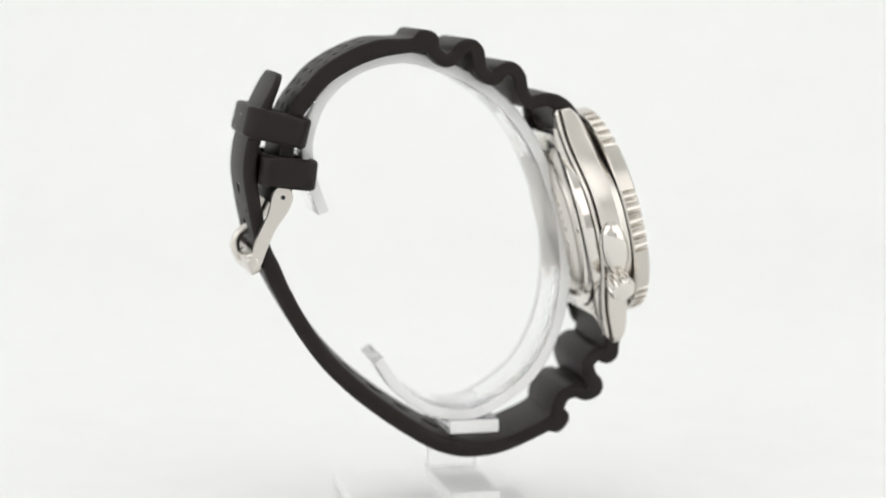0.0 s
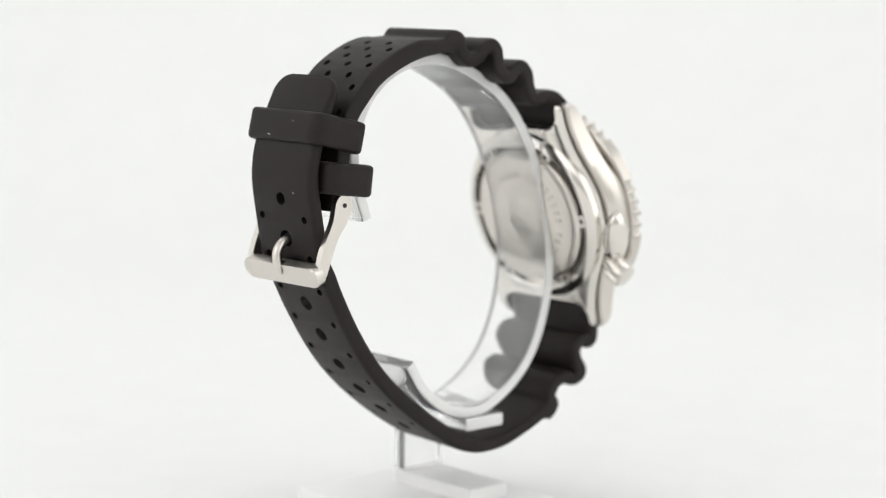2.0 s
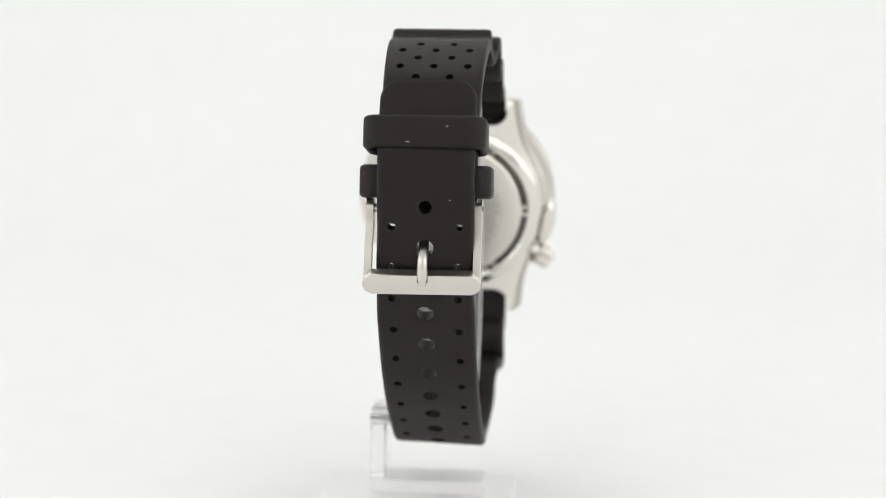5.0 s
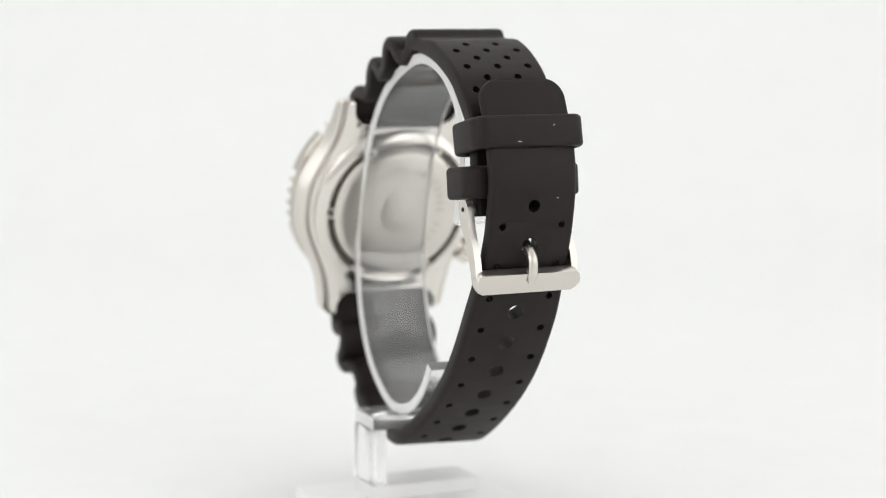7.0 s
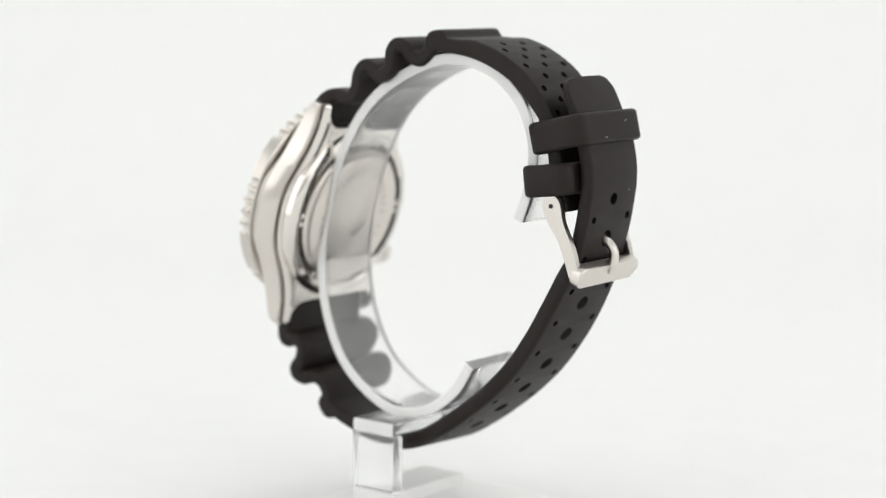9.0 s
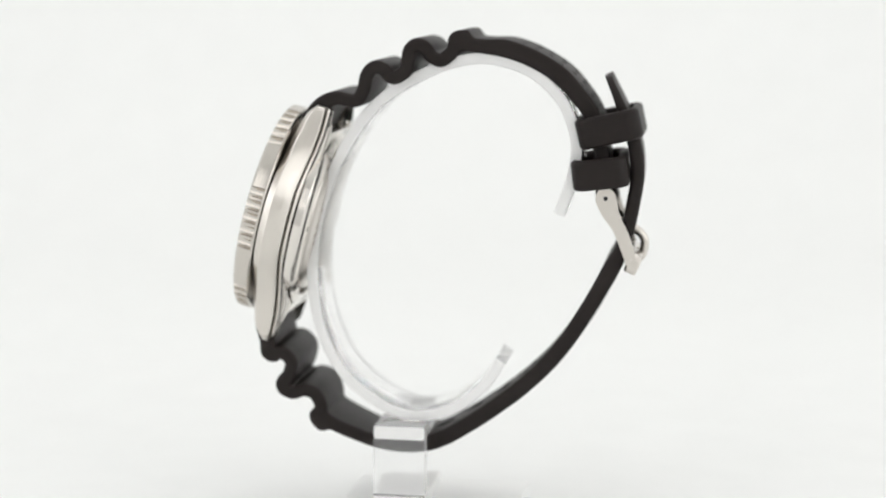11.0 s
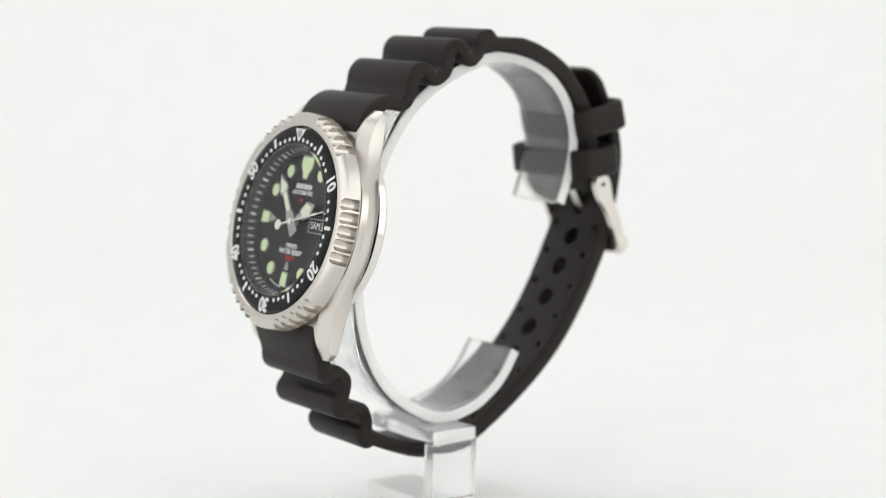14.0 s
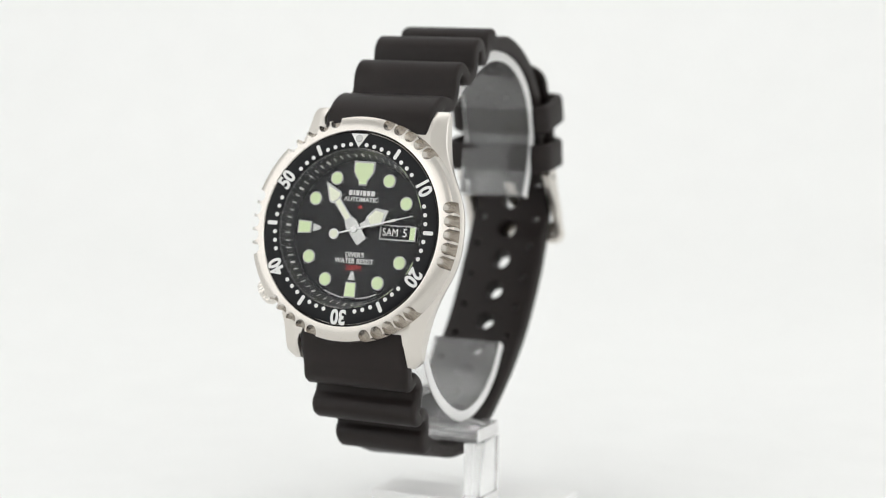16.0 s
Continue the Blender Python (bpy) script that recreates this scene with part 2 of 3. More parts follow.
# ---------------------------------------------------------------- the strap
UPPER = ((-24.4, -30.2), (-23.4, -27.6), (-21.4, -25.2), (-19.0, -24.2), (-15.3, -24.6), (-13.7, -22.4), (-13.1, -19.7), (-11.5, -18.1), (-9.7, -18.6), (-8.6, -19.8),
         (-7.4, -20.0), (-5.5, -18.6), (-5.0, -16.4), (-4.7, -14.8), (-3.4, -13.7), (-1.7, -14.2), (-0.6, -15.8), (1.3, -16.6), (3.0, -15.4), (4.6, -13.8),
         (7.5, -13.6), (13.0, -14.2), (18.5, -16.0), (24.0, -19.2), (27.3, -22.7), (30.4, -27.0), (31.9, -32.0), (32.6, -37.5), (33.0, -41.0), (33.4, -44.0))
LOWER = ((-33.6, -65.8), (-33.7, -69.2), (-33.0, -73.0), (-32.2, -75.1), (-30.2, -75.0), (-28.3, -76.8), (-28.6, -79.3), (-29.4, -81.8), (-27.9, -83.1), (-25.9, -82.6),
         (-23.7, -83.4), (-22.6, -85.6), (-22.2, -87.9), (-19.8, -89.7), (-13.5, -92.4), (-9.3, -93.7), (-5.6, -94.1), (-1.9, -93.8), (2.5, -92.3), (7.9, -89.1), (13.7, -85.0),
         (19.4, -80.3), (25.0, -74.4), (30.4, -66.5), (35.0, -57.6), (37.4, -50.0), (38.8, -43.1), (39.4, -37.5), (38.6, -32.0), (36.5, -26.5), (34.8, -22.6), (33.2, -19.2))


def ease(s, a, b):
    t = min(1.0, max(0.0, (s - a) / (b - a)))
    return t * t * (3 - 2 * t)


def nearest(path, q):
    """Way along the path to the point nearest to q."""
    q, best, s, at = Vector(q), 1e9, 0.0, 0.0
    for i, p in enumerate(path):
        s += (p - path[i - 1]).length if i else 0
        if (p - q).length < best:
            best, at = (p - q).length, s
    return at


def at_way(path, s):
    run, fr = 0.0, frames(path)
    for i in range(1, len(path)):
        run += (path[i] - path[i - 1]).length
        if run >= s:
            return path[i], fr[i][1]
    return path[-1], fr[-1][1]


def hole_cutter(path, holes, x0, skew, tilt=None):
    """Short rods through the strap at (way, across, radius)."""
    rods = []
    for s, x, r in holes:
        p, n = at_way(path, s)
        p = p + Vector((skew(s) * x, 0)) + n * (tilt(s) * x if tilt else 0.0)
        a, b = p - n * 3.2, p + n * 3.2
        flare = 0.7 if 1.4 < r < 1.5 else 0.0            # the large holes widen towards the wrist
        rods.append(cone((x0 + x, a.x, a.y), (x0 + x, b.x, b.y), r - 0.3 * flare, r + 1.1 * flare, 20))
    return joined(*rods)


def strap(watch):
    path = curve(UPPER, 0.33)
    bead, row, end = nearest(path, (5.4, -13.6)), nearest(path, (27.7, -22.9)), nearest(path, (33.4, -44.0))
    half = lambda s: 11.0 - 1.4 * ease(s, bead - 12, bead - 1) - 0.7 * ease(s, bead + 2, end - 10)
    inner = lambda s: 1.9 - 0.55 * ease(s, 3, 9) + 0.25 * ease(s, bead, bead + 6) - 0.3 * ease(s, bead + 10, end - 10) + 0.5 * ease(s, end - 5, end - 2)
    outer = lambda s: 1.9 - 0.55 * ease(s, 3, 9) + 1.55 * math.exp(-((s - bead) / 1.75) ** 4) + 0.6 * ease(s, bead + 4, bead + 9) - 0.3 * ease(s, end - 22, end - 12) + 0.5 * ease(s, end - 5, end - 2)
    holes = []
    for k in (-3, -2, -1, 0, 1):
        if k > -3:
            holes += [(row - 1.15 + 5.33 * k, x, 0.74) for x in (-6.3, 0.0, 6.3)]
        holes += [(row - 1.15 + 5.33 * k + 2.67, x, 0.74) for x in (-3.15, 3.15)]
    skew = lambda s: SKEW * ease(s, row, end - 3)
    bm = cut(band(path, half, inner, outer, skew=skew), hole_cutter(path, holes, -0.8, skew))
    part("buckle_strap", bm, RUBBER, watch, "ribbed black rubber strap half with small vent holes", sharp=40)

    path = curve(LOWER, 0.33)
    bead, pin, end = nearest(path, (-21.9, -88.1)), nearest(path, (37.0, -48.6)), nearest(path, (33.2, -19.2))
    tip = lambda s: 0.0 if end - s > 4 else 4 - math.sqrt(max(0.0, 16 - (4 - (end - s)) ** 2))
    half = lambda s: 11.0 - 1.6 * ease(s, bead - 12, bead) - 0.6 * ease(s, bead + 2, bead + 14) + 0.35 * ease(s, bead + 14, bead + 22) * (1 - ease(s, pin - 16, pin - 6)) - tip(s) * 0.95
    inner = lambda s: 1.9 - 0.55 * ease(s, 3, 9) + 0.8 * ease(s, bead + 10, bead + 22) * (1 - ease(s, pin - 9, pin - 3)) - 0.75 * ease(s, end - 14, end)
    knobs = [nearest(path, (-32.0, -74.6)), nearest(path, (-29.8, -81.5))]
    outer = lambda s: (1.9 - 0.55 * ease(s, 3, 9) + 1.45 * math.exp(-((s - bead) / 1.75) ** 4) - 0.25 * ease(s, bead + 10, bead + 20) * (1 - ease(s, pin - 14, pin - 4)) - 0.6 * ease(s, end - 14, end)
                       + sum(0.7 * math.exp(-((s - k) / 1.7) ** 2) for k in knobs))
    holes = []
    for k in range(-1, 9):
        holes.append((pin - 7.3 * k + (0.8 if k > 0 else 0.0), 0.0, 1.45 if k > 0 else 1.6 if k == 0 else 1.2))
        holes += [(pin - 7.3 * (k + 0.5) + (0.7 if k > 0 else 0.0), x, 0.72) for x in (-6.1, 6.1)]
    skew = lambda s: 0.03 * ease(s, pin - 12, pin)
    tilt = lambda s: 0.035 * ease(s, bead, bead + 14) * (1 - ease(s, pin - 20, pin - 2))
    drift = lambda s: 0.4 * ease(s, bead + 8, bead + 25) * (1 - ease(s, pin - 6, pin + 4))
    holes = [(s, x + drift(s), r) for s, x, r in holes]
    bm = cut(band(path, half, outer, inner, r=1.0, drift=drift, skew=skew, tilt=tilt), hole_cutter(path, holes, -0.8, skew, tilt))   # this half runs the other way round the loop
    part("hole_strap", bm, RUBBER, watch, "ribbed black rubber strap half with a row of large holes", sharp=40)


SKEW = 0.03                      # the buckle end of the strap sits slightly askew
ASKEW = Matrix(((1, 0, 0, 0), (SKEW, 1, 0, 0.3 * SKEW), (0, 0, 1, 0), (0, 0, 0, 1)))


def keeper(watch, y, z, depth, tilt, height=6.0, half=11.2, wall=1.8):
    """A rubber loop round the strap."""
    line = [Vector(q) for q in soft_rect(-half + wall / 2, half - wall / 2, -depth + wall / 2, depth - wall / 2, 2.0, 6)]
    bm, rows = bmesh.new(), []
    fr = frames(line, True)
    for p, (t, n) in zip(line, fr):
        row = []
        for a, b in soft_rect(-wall / 2, wall / 2, -height / 2, height / 2, 0.85, 4):
            q = p + n * a
            row.append(bm.verts.new((q.x, q.y, b)))
        rows.append(row)
    grid_faces(bm, rows, close_path=True)
    bm.transform(Matrix.Translation((-0.4, y, z)) @ Matrix.Rotation(radians(tilt), 4, "X"))
    if z < -32:
        bm.transform(ASKEW)
    part("keeper", bm, RUBBER, watch, "black rubber keeper loop", sharp=50)


def buckle(watch):
    frame_part = new("buckle")
    frame_part.parent = watch
    tagged(frame_part, "satin steel pin buckle")
    spine = curve(((33.4, -42.6), (34.4, -45.4), (36.2, -48.6), (37.6, -52.0), (38.6, -55.3)), 0.5)
    for x0, x1 in ((-10.7, -9.4), (9.1, 10.4)):
        bm, fr, rows, n = bmesh.new(), frames(spine), [], len(spine)
        left, right = [], []
        for i, p in enumerate(spine):
            f = i / (n - 1)
            w = 2.0 - 0.75 * ease(f, 0.0, 0.45) - 0.2 * ease(f, 0.7, 1.0)
            left.append(p + fr[i][1] * w)
            right.append(p - fr[i][1] * w)
        c, d = spine[0], fr[0][0]
        cap = [c - d * 2.0 * math.cos(radians(a)) + fr[0][1] * 2.0 * math.sin(radians(a)) for a in range(-75, 76, 15)]
        outline = [(p.x, p.y) for p in left] + [(p.x, p.y) for p in reversed(right)] + [(p.x, p.y) for p in cap]
        bm = slab(outline, 0, x1 - x0)
        bmesh.ops.bevel(bm, geom=[e for e in bm.edges if abs(e.verts[0].co.z - e.verts[1].co.z) < 1e-6 and len(e.link_faces) == 2 and e.calc_face_angle(0) > 1.2],
                        offset=0.3, segments=2, profile=0.6, affect="EDGES")
        bm.transform(Matrix(((0, 0, 1, x0), (1, 0, 0, 0), (0, 1, 0, 0), (0, 0, 0, 1))))
        part("buckle_arm", bm, SATIN, frame_part, space=TO_WORLD @ ASKEW)
        # dark plug: shade of the pivot hole put in as colour
        part("rivet_hole_shade", rod((x0 - 0.12 if x0 < 0 else x1 - 0.4, 33.4, -42.6), (x0 + 0.4 if x0 < 0 else x1 + 0.12, 33.4, -42.6), 0.45, 14), DARK_GAP, frame_part, space=TO_WORLD @ ASKEW)
    bar = slab(soft_rect(-10.8, 10.5, -2.0, 2.0, 1.5, 5), -1.1, 1.1)
    bmesh.ops.bevel(bar, geom=[e for e in bar.edges if abs(e.verts[0].co.z - e.verts[1].co.z) < 1e-6], offset=0.5, segments=3, profile=0.6, affect="EDGES")
    bar.transform(Matrix.Rotation(radians(90), 4, "X"))
    bar.transform(Matrix.Translation((0, 39.0, -55.4)) @ Matrix.Rotation(radians(-24), 4, "X"))
    notch = block(-1.35, 0.55, -3, 3, 0.5, 4, 0.2)
    notch.transform(Matrix.Translation((0, 39.0, -55.4)) @ Matrix.Rotation(radians(-24), 4, "X") @ Matrix.Translation((0, 2.6, 0)))
    part("buckle_bar", cut(bar, notch), SATIN, frame_part, space=TO_WORLD @ ASKEW)
    part("pivot_bar", rod((-9.9, 33.4, -42.6), (9.5, 33.4, -42.6), 0.8), SATIN, frame_part, space=TO_WORLD @ ASKEW)
    line = curve(((-0.4, 33.6, -42.8), (-0.4, 35.6, -46.6), (-0.4, 37.8, -48.9), (-0.4, 39.7, -50.0), (-0.4, 40.9, -51.6), (-0.4, 40.9, -53.6), (-0.4, 40.2, -55.9)), 0.4)
    part("prong", tube(line, lambda f: 0.85 if f < 0.9 else 0.85 - 3.5 * (f - 0.9), 1.15), SATIN, frame_part)


# ---------------------------------------------------------------- the watch head
def case_half(v):
    return 14.2 + 6.7 * math.exp(-(abs(v) / 13.0) ** 2.6)


def case(watch):
    rows, bm = [], bmesh.new()
    vs = [-24.3, -24.1, -23.6] + list(np.linspace(-22.8, 22.2, 58)) + [22.9, 23.4, 23.6]
    for v in vs:
        a = abs(v)
        w = case_half(v) - 1.6 * ease(a, 22.6, 24.3) ** 2
        top = -3.9 - 0.5 * (a / 14) ** 2 - 1.2 * ease(a, 14.5, 24.3) - 1.5 * ease(a, 20.5, 24.6) ** 1.5
        low = -8.6 - 1.1 * ease(a, 6, 20)
        facet = 0.5 + 2.3 * ease(a, 7, 16) - 0.9 * ease(a, 18, 24)
        tuck = 1.5 - 1.1 * ease(a, 8, 19)
        # flat brushed top, a bevel that narrows towards the lugs, and an upright side
        side = [(0.0, top), (w * 0.6, top), (w - facet, top), (w - facet + 0.15, top + (low - top) * 0.015), (w - 0.12, top + (low - top) * 0.24), (w, top + (low - top) * 0.29), (w - 0.3 * tuck, top + (low - top) * 0.6), (w - 0.85 * tuck, top + (low - top) * 0.93), (w - tuck - 0.15, low), (w * 0.5, low), (0.0, low)]
        ring = side + [(-x, h) for x, h in reversed(side[1:-1])]
        rows.append([bm.verts.new((x, v, h)) for x, h in ring])
    grid_faces(bm, rows)
    notch = joined(slab(soft_rect(-11.3, 11.3, 18.7, 34, 3.0, 6), -16, 0), slab(soft_rect(-11.3, 11.3, -34, -18.7, 3.0, 6), -16, 0),
                   rod((-18.0, -11.4, -7.6), (-25.5, -16.2, -7.6), 3.1, 24))
    part("case_body", cut(bm, notch), SATIN, watch, "satin steel cushion case with lugs", ON_DIAL, 22)
    # lower shell of the case behind a dark joint
    rows, bm = [], bmesh.new()
    gap_rows, gap = [], bmesh.new()
    for v in vs:
        a = abs(v)
        w = case_half(v) - 2.4 + 0.7 * ease(a, 8, 19) - 1.6 * ease(a, 22.6, 24.3) ** 2
        low = -8.6 - 1.1 * ease(a, 6, 20)
        rows.append([bm.verts.new(q) for q in ((w - 0.2, v, low - 0.25), (w, v, low - 0.5), (w - 0.2, v, low - 0.75), (w - 2.0, v, low - 1.7), (-w + 2.0, v, low - 1.7), (-w + 0.2, v, low - 0.75), (-w, v, low - 0.5), (-w + 0.2, v, low - 0.25))])
        gap_rows.append([gap.verts.new(q) for q in ((w - 0.8, v * 0.985, low + 0.1), (w - 0.8, v * 0.985, low - 0.5), (-w + 0.8, v * 0.985, low - 0.5), (-w + 0.8, v * 0.985, low + 0.1))])
    grid_faces(bm, rows)
    grid_faces(gap, gap_rows)
    boxes = lambda: joined(slab(soft_rect(-11.3, 11.3, 18.7, 34, 3.0, 6), -16, 0), slab(soft_rect(-11.3, 11.3, -34, -18.7, 3.0, 6), -16, 0))
    part("case_joint", cut(gap, boxes()), DARK_GAP, watch, "dark joint line", ON_DIAL)
    part("lower_case", cut(bm, boxes()), POLISH, watch, "polished lower case shell", ON_DIAL, 32)
    # guards beside the crown
    for clock, r, sx, sy in ((257, 19.3, 2.5, 5.8), (215, 19.3, 2.3, 5.0)):
        bm = bmesh.new()
        bmesh.ops.create_uvsphere(bm, u_segments=28, v_segments=18, radius=1)
        x, y = polar(r, clock)
        bm.transform(Matrix.Translation((x, y, -6.9)) @ Matrix.Rotation(radians(90 - clock), 4, "Z") @ Matrix.Diagonal((sx, sy, 2.9, 1)))
        part("crown_guard", bm, POLISH, watch, "", ON_DIAL)


def case_back(watch):
    part("case_ring", lathe([(15.6, -10.3), (15.6, -12.1), (16.0, -12.4), (17.6, -11.9), (18.1, -11.3), (18.1, -9.9)], 96, closed=True), POLISH, watch, "polished back ring", ON_DIAL)
    # groove floor, its shade painted in by the dark steel
    part("shaded_back_groove", lathe([(14.0, -10.85), (14.0, -11.05), (16.0, -11.05), (16.0, -10.85)], 96, closed=True), GROOVE_SHADE, watch, "", ON_DIAL)
    back = part("case_back", lathe([(0, -13.3), (9.0, -13.25), (12.6, -13.05), (13.3, -12.9), (14.1, -12.6), (14.4, -12.2), (14.45, -10.7), (0, -10.7)], 96),
                SATIN, watch, "steel screw-down case back", ON_DIAL)
    for k in range(6):
        x, y = polar(15.1, 30 + 60 * k)
        part("wrench_tab", disc(x, y, -12.3, -10.8, 1.35, 24), SATIN, back, "", ON_DIAL)
        # flat dark disc paints the shade of a hole on the tab
        part("wrench_hole_shade", disc(x, y, -12.34, -12.25, 0.5, 14), DARK_GAP, back, "", ON_DIAL)
    emblem = lathe([(0, -13.37), (4.2, -13.37), (4.4, -13.33), (4.4, -13.0), (0, -13.0)], 48)
    part("emblem", emblem, SATIN, back, "plain stamped disc", ON_DIAL)
    for k in range(36):
        if k % 9 == 8:
            continue
        x, y = polar(9.4, 10 * k)
        bm = block(-0.35, 0.35, -0.85, 0.85, -13.36, -13.0, 0)
        bm.transform(Matrix.Translation((x, y, 0)) @ Matrix.Rotation(radians(-10 * k), 4, "Z"))
        part("engraving_bar", bm, ETCHED, back, "", ON_DIAL)


def crown(watch):
    clock = 237.5
    x, y = polar(1, clock)
    turn = Matrix(((x, -y, 0, 0), (y, x, 0, 0), (0, 0, 1, -7.4), (0, 0, 0, 1))) @ Matrix.Rotation(radians(90), 4, "Y")
    knurl = lambda a, r, h, j: (r - (0.22 if j in (3, 4) and int(a / (2 * math.pi) * 96) % 4 < 2 else 0), h)
    bm = lathe([(0, 17.0), (1.6, 17.0), (1.6, 20.6), (2.6, 20.8), (2.6, 23.6), (2.2, 24.2), (1.2, 24.5), (0, 24.6)], 96, knurl)
    bm.transform(turn)
    part("crown", bm, POLISH, watch, "knurled steel crown", ON_DIAL, 30)


def bezel(watch):
    """Turning ring with six groups of five finger scallops."""
    profile = [(14.9, -3.8), (14.9, -0.55), (17.9, -0.5), (18.3, -0.05), (19.2, -0.12), (20.3, -0.4), (20.95, -0.85), (21.05, -2.4), (21.0, -3.4), (20.7, -3.7), (19.9, -3.85), (17.0, -3.85)]
    mills = []
    for g in range(6):
        for k in range(5):
            x, y = polar(1, 60 * g + 30 + 7.1 * (k - 2))
            mills.append(rod((20.9 * x, 20.9 * y, -3.3), (20.15 * x, 20.15 * y, 1.0), 1.12, 22))
    ring = part("bezel", cut(lathe(profile, 240, closed=True), joined(*mills)), TURNED, watch, "satin steel turning bezel with finger scallops", ON_DIAL, 30)
    part("insert", lathe([(14.95, -0.6), (14.95, -0.12), (15.2, -0.02), (17.6, -0.02), (17.85, -0.12), (17.85, -0.6)], 120, closed=True), INSERT, ring, "glossy black insert", ON_DIAL)
    for n in (10, 20, 30, 40, 50):
        x, y = polar(16.42, 6 * n)
        part("numeral", lettering(str(n), 3.75, 0.0, x, y, -6 * n, 0.84, 0.03, 0.14), PRINT, ring, "", ON_DIAL)
    for m in range(60):
        x, y = polar(15.6, 6 * m)
        if m == 0:
            tri = [polar(15.0, 0), (1.75, 17.6), (-1.75, 17.6)]
            part("triangle", slab(tri, -0.05, 0.03), PRINT, ring, "", ON_DIAL)
            part("pip", disc(0, 16.7, 0, 0.2, 0.72, 20, 0.1), SILVER, ring, "", ON_DIAL)
        elif m % 10 == 5:
            bm = slab(soft_rect(-0.36, 0.36, -1.05, 1.05, 0.3), -0.05, 0.03)
            x, y = polar(16.25, 6 * m)
            bm.transform(Matrix.Translation((x, y, 0)) @ Matrix.Rotation(radians(-6 * m), 4, "Z"))
            part("bar_mark", bm, PRINT, ring, "", ON_DIAL)
        elif min(m % 10, 10 - m % 10) > 1 or m in (1, 59):
            part("dot_mark", disc(x, y, -0.05, 0.03, 0.4, 14), PRINT, ring, "", ON_DIAL)
    return ring


def dial(watch):
    Z = -3.7
    face = part("dial", disc(0, 0, Z - 0.4, Z, 13.6, 96), DIAL, watch, "matt black dial", ON_DIAL)
    part("flange", lathe([(13.3, Z), (14.6, -0.6), (14.88, -0.6), (14.88, Z - 0.3), (13.3, Z - 0.3)], 120, closed=True), REHAUT, watch, "dark sloped minute flange", ON_DIAL)
    for m in range(60):
        long = m % 5 == 0
        bm = block(-0.22 if long else -0.1, 0.22 if long else 0.1, -0.55, 0.55, -0.03, 0.04, 0)
        x, y = polar(13.93, 6 * m)
        bm.transform(Matrix.Translation((x, y, Z + 1.52)) @ Matrix.Rotation(radians(-6 * m), 4, "Z") @ Matrix.Rotation(math.atan2(3.1, 1.3), 4, "X"))
        part("minute_tick", bm, PRINT, face, "", ON_DIAL)

    def lumed(name, outline, turn=0, at=(0, 0)):
        m = Matrix.Translation((*at, Z)) @ Matrix.Rotation(radians(-turn), 4, "Z")
        rim = slab(outline, 0, 0.28, 0.06)
        rim.transform(m)
        mark = part(name, rim, SILVER, face, "", ON_DIAL)
        c = Vector((sum(p[0] for p in outline), sum(p[1] for p in outline))) / len(outline)
        inner = [(c + (Vector(p) - c) * 0.86) for p in outline]
        paint = slab([(p.x, p.y) for p in inner], 0.2, 0.33)
        paint.transform(m)
        part("lume", paint, LUME, mark, "pale green lume", ON_DIAL)
    circle = [(1.32 * math.cos(2 * math.pi * i / 28), 1.32 * math.sin(2 * math.pi * i / 28)) for i in range(28)]
    for hour in (1, 2, 4, 5, 7, 8, 10, 11):
        lumed("hour_dot", circle, 0, polar(11.0, 30 * hour))
    lumed("twelve_mark", [(-2.2, 2.4), (2.2, 2.4), (2.2, 0.4), (0.9, -1.5), (0.9, -2.2), (-0.9, -2.2), (-0.9, -1.5), (-2.2, 0.4)], 0, (0, 10.6))
    for clock in (180, 270):
        lumed("quarter_mark", [(-1.25, 1.5), (1.25, 1.5), (1.1, -1.4), (-1.1, -1.4)], clock, polar(11.1, clock))
        x, y = polar(8.7, clock)
        bm = slab([(-0.75, 0.6), (0.75, 0.6), (0.25, -1.0), (-0.25, -1.0)], Z, Z + 0.25)
        bm.transform(Matrix.Translation((x, y, 0)) @ Matrix.Rotation(radians(-clock), 4, "Z"))
        part("quarter_tip", bm, SILVER, face, "", ON_DIAL)
    # day and date window
    win = part("date_frame", joined(slab(soft_rect(4.7, 12.2, 1.2, 1.4, 0.1), Z, Z + 0.25), slab(soft_rect(4.7, 12.2, -1.4, -1.2, 0.1), Z, Z + 0.25),
                                    slab(soft_rect(4.7, 4.9, -1.2, 1.2, 0.1), Z, Z + 0.25), slab(soft_rect(12.0, 12.2, -1.2, 1.2, 0.05), Z, Z + 0.25)), SILVER, face, "silver window frame", ON_DIAL)
    part("date_disc", slab(soft_rect(4.9, 10.8, -1.2, 1.2, 0.05), Z, Z + 0.03), INSERT, win, "", ON_DIAL)
    part("lume_block", slab(soft_rect(10.95, 12.0, -1.15, 1.15, 0.1), Z, Z + 0.25), LUME, win, "pale green lume", ON_DIAL)
    part("day_word", lettering("SAM", 2.05, Z + 0.06, 6.85, 0.0, 0, 0.86, 0.03, 0.0), PRINT, win, "", ON_DIAL)
    part("date_number", lettering("5", 2.2, Z + 0.06, 9.85, 0.0, 0, 0.95, 0.03, 0.0), PRINT, win, "", ON_DIAL)
    # printing
    for k, w in enumerate((0.72, 0.3, 0.66, 0.3, 0.66, 0.66, 0.72)):
        x = (-2.62, -1.85, -1.15, -0.44, 0.27, 1.15, 2.06)[k] + 0.25
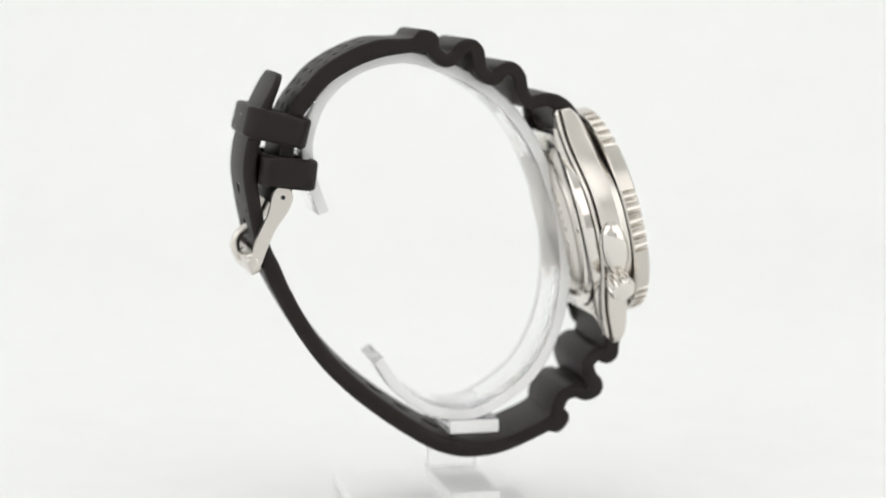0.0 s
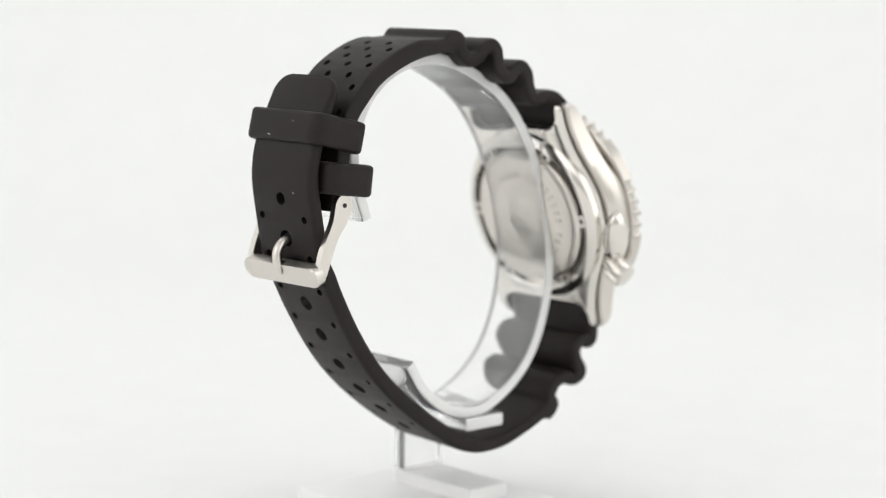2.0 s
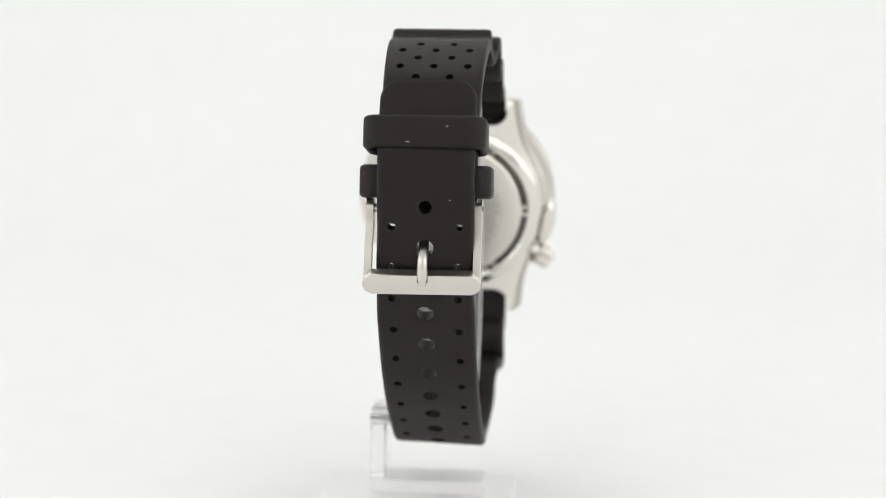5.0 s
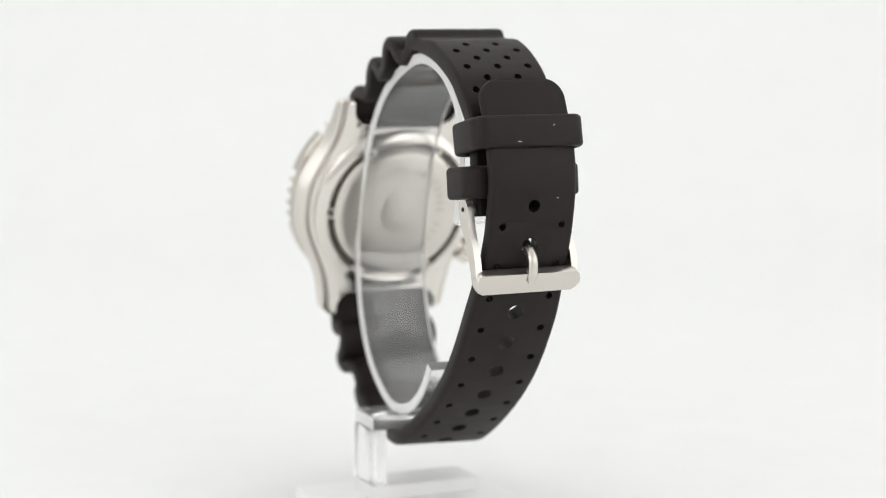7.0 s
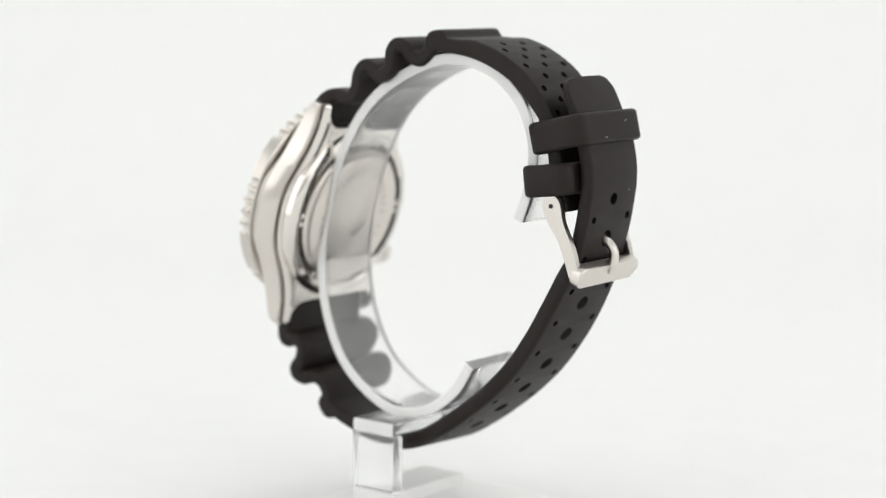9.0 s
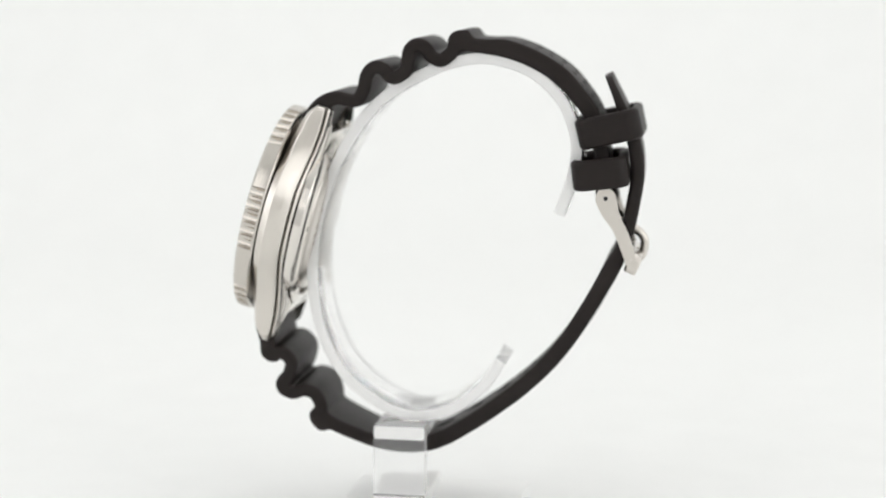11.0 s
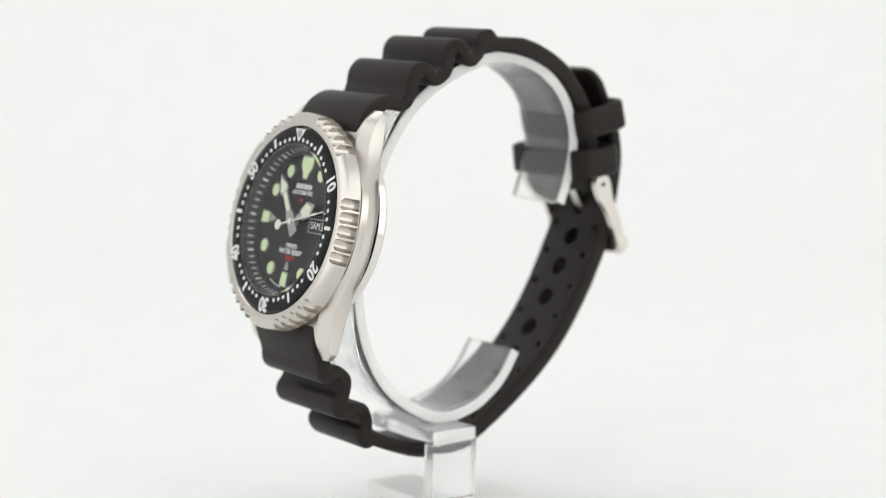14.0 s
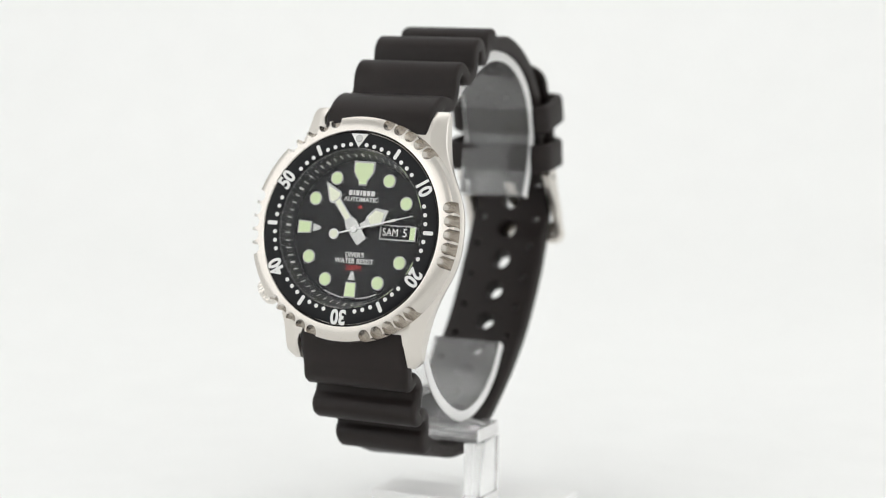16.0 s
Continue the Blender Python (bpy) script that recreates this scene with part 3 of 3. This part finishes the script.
        part("brand_bar", slab(soft_rect(x - w / 2, x + w / 2, 6.5, 7.5, 0.12), Z, Z + 0.06), PRINT, face, "", ON_DIAL)
    part("wording", lettering("AUTOMATIC", 1.15, Z + 0.05, 0, 5.75, 0, 1.08), PRINT, face, "", ON_DIAL)
    part("red_mark", slab([(-0.6, 4.15), (0.6, 4.15), (0.0, 4.8)], Z, Z + 0.06), RED, face, "", ON_DIAL)
    part("wording", lettering("DIVER'S", 1.25, Z + 0.05, 0, -4.65, 0, 0.95), PRINT, face, "", ON_DIAL)
    part("wording", lettering("WATER RESIST", 1.3, Z + 0.05, 0, -5.8, 0, 0.95), PRINT, face, "", ON_DIAL)
    part("wording", lettering("200M", 1.35, Z + 0.05, 0, -7.05, 0, 1.1, 0.03, 0.0), RED, face, "red depth print", ON_DIAL)
    for k in range(-7, 8):
        if abs(k) > 1:
            x, y = polar(12.75, 180 + 3.4 * k)
            bm = block(-0.3, 0.3, -0.1, 0.1, 0, 0.04, 0)
            bm.transform(Matrix.Translation((x, y, Z)) @ Matrix.Rotation(radians(-3.4 * k), 4, "Z"))
            part("small_print", bm, PRINT, face, "", ON_DIAL)


def hand(watch, name, clock, outline, lume, z):
    m = Matrix.Rotation(radians(-clock), 4, "Z")
    bm = slab(outline, z, z + 0.22, 0.07)
    bm.transform(m)
    ob = part(name, bm, SILVER, watch, "silver hand with pale lume", ON_DIAL)
    for line in lume:
        bm = slab(line, z + 0.1, z + 0.25)
        bm.transform(m)
        part("lume", bm, CREAM, ob, "", ON_DIAL)


def movement(watch):
    mirror = lambda pts: pts + [(-x, y) for x, y in reversed(pts) if abs(x) > 1e-6]
    hand(watch, "minute_hand", 321.0, mirror([(0, 11.1), (1.5, 7.7), (1.3, 7.0), (0.75, 6.6), (0.75, 2.4), (1.3, 1.4), (1.15, -2.9)]),
         [mirror([(0, 10.1), (1.15, 7.7), (1.0, 7.2), (0.0, 6.9)]), mirror([(0.5, 6.7), (0.5, 2.5)])], -2.5)
    hand(watch, "hour_hand", 59, mirror([(0, 7.6), (1.75, 5.4), (1.2, 3.0), (0.6, 2.6), (0.6, -1.0)]), [mirror([(0, 6.6), (1.3, 5.3), (0.8, 3.3), (0, 3.2)])], -2.85)
    second = mirror([(0.06, 12.2), (0.15, 6.4), (0.15, -3.4)])
    m = Matrix.Rotation(radians(-75), 4, "Z")
    bm = joined(slab(second, -2.2, -2.08), disc(0, -4.2, -2.2, -2.06, 1.0, 24), disc(0, 0, -3.7, -1.95, 0.62, 20, 0.05), slab([(-0.28, 8.6), (0.28, 8.6), (0.1, 6.0), (-0.1, 6.0)], -2.2, -2.07))
    bm.transform(m)
    sec = part("second_hand", bm, PRINT, watch, "thin pale second hand with a round tail", ON_DIAL)
    bm = disc(0, -4.2, -2.1, -2.03, 0.78, 24)
    bm.transform(m)
    part("lume", bm, CREAM, sec, "", ON_DIAL)
    glass = part("crystal", lathe([(0, 0.15), (14.4, 0.15), (14.85, -0.05), (14.85, -0.58), (0, -0.58)], 120), CRYSTAL, watch, "flat clear crystal", ON_DIAL, 5)
    glass.visible_shadow = False


def lint(watch, x, y, z, length, turn):
    """A tiny white fibre that clings to the rubber."""
    line = curve(((x - length / 2, y, z), (x, y + 0.05, z + 0.18 * length), (x + length / 2, y, z + length * turn)), 0.12)
    bm, rows = bmesh.new(), []
    for p in line:
        rows.append([bm.verts.new(p + Vector((0, 0.05 * math.cos(a), 0.05 * math.sin(a)))) for a in (0, 1.57, 3.14, 4.71)])
    grid_faces(bm, rows)
    part("lint", bm, PRINT, watch, "tiny white fibre")


def wrist_watch():
    thing = new("wrist_watch")
    tagged(thing, "steel dive watch with black dial on a black rubber strap", "watch")
    case(thing)
    case_back(thing)
    crown(thing)
    bezel(thing)
    dial(thing)
    movement(thing)
    strap(thing)
    keeper(thing, 34.0, -29.3, 6.3, 13)
    keeper(thing, 32.2, -37.9, 5.5, 7, half=12.1)
    buckle(thing)
    for q in ((2.4, 40.6, -29.9, 0.7, 0.1), (-4.6, 40.3, -27.0, 0.4, -0.4), (-5.3, 40.9, -40.3, 0.35, 0.3)):
        lint(thing, *q)
    return thing


tent()
STAND = stand()
WATCH = wrist_watch()


def motions():
    """The turntable carries the stand and the watch round at an even rate."""
    rows = [(t / 2, pose(0, 0, 0, 0, 0, 218.54 + 14.448 * (t / 2 - 8.0))) for t in range(33)]
    walk(STAND, rows)
    walk(WATCH, rows)


motions()
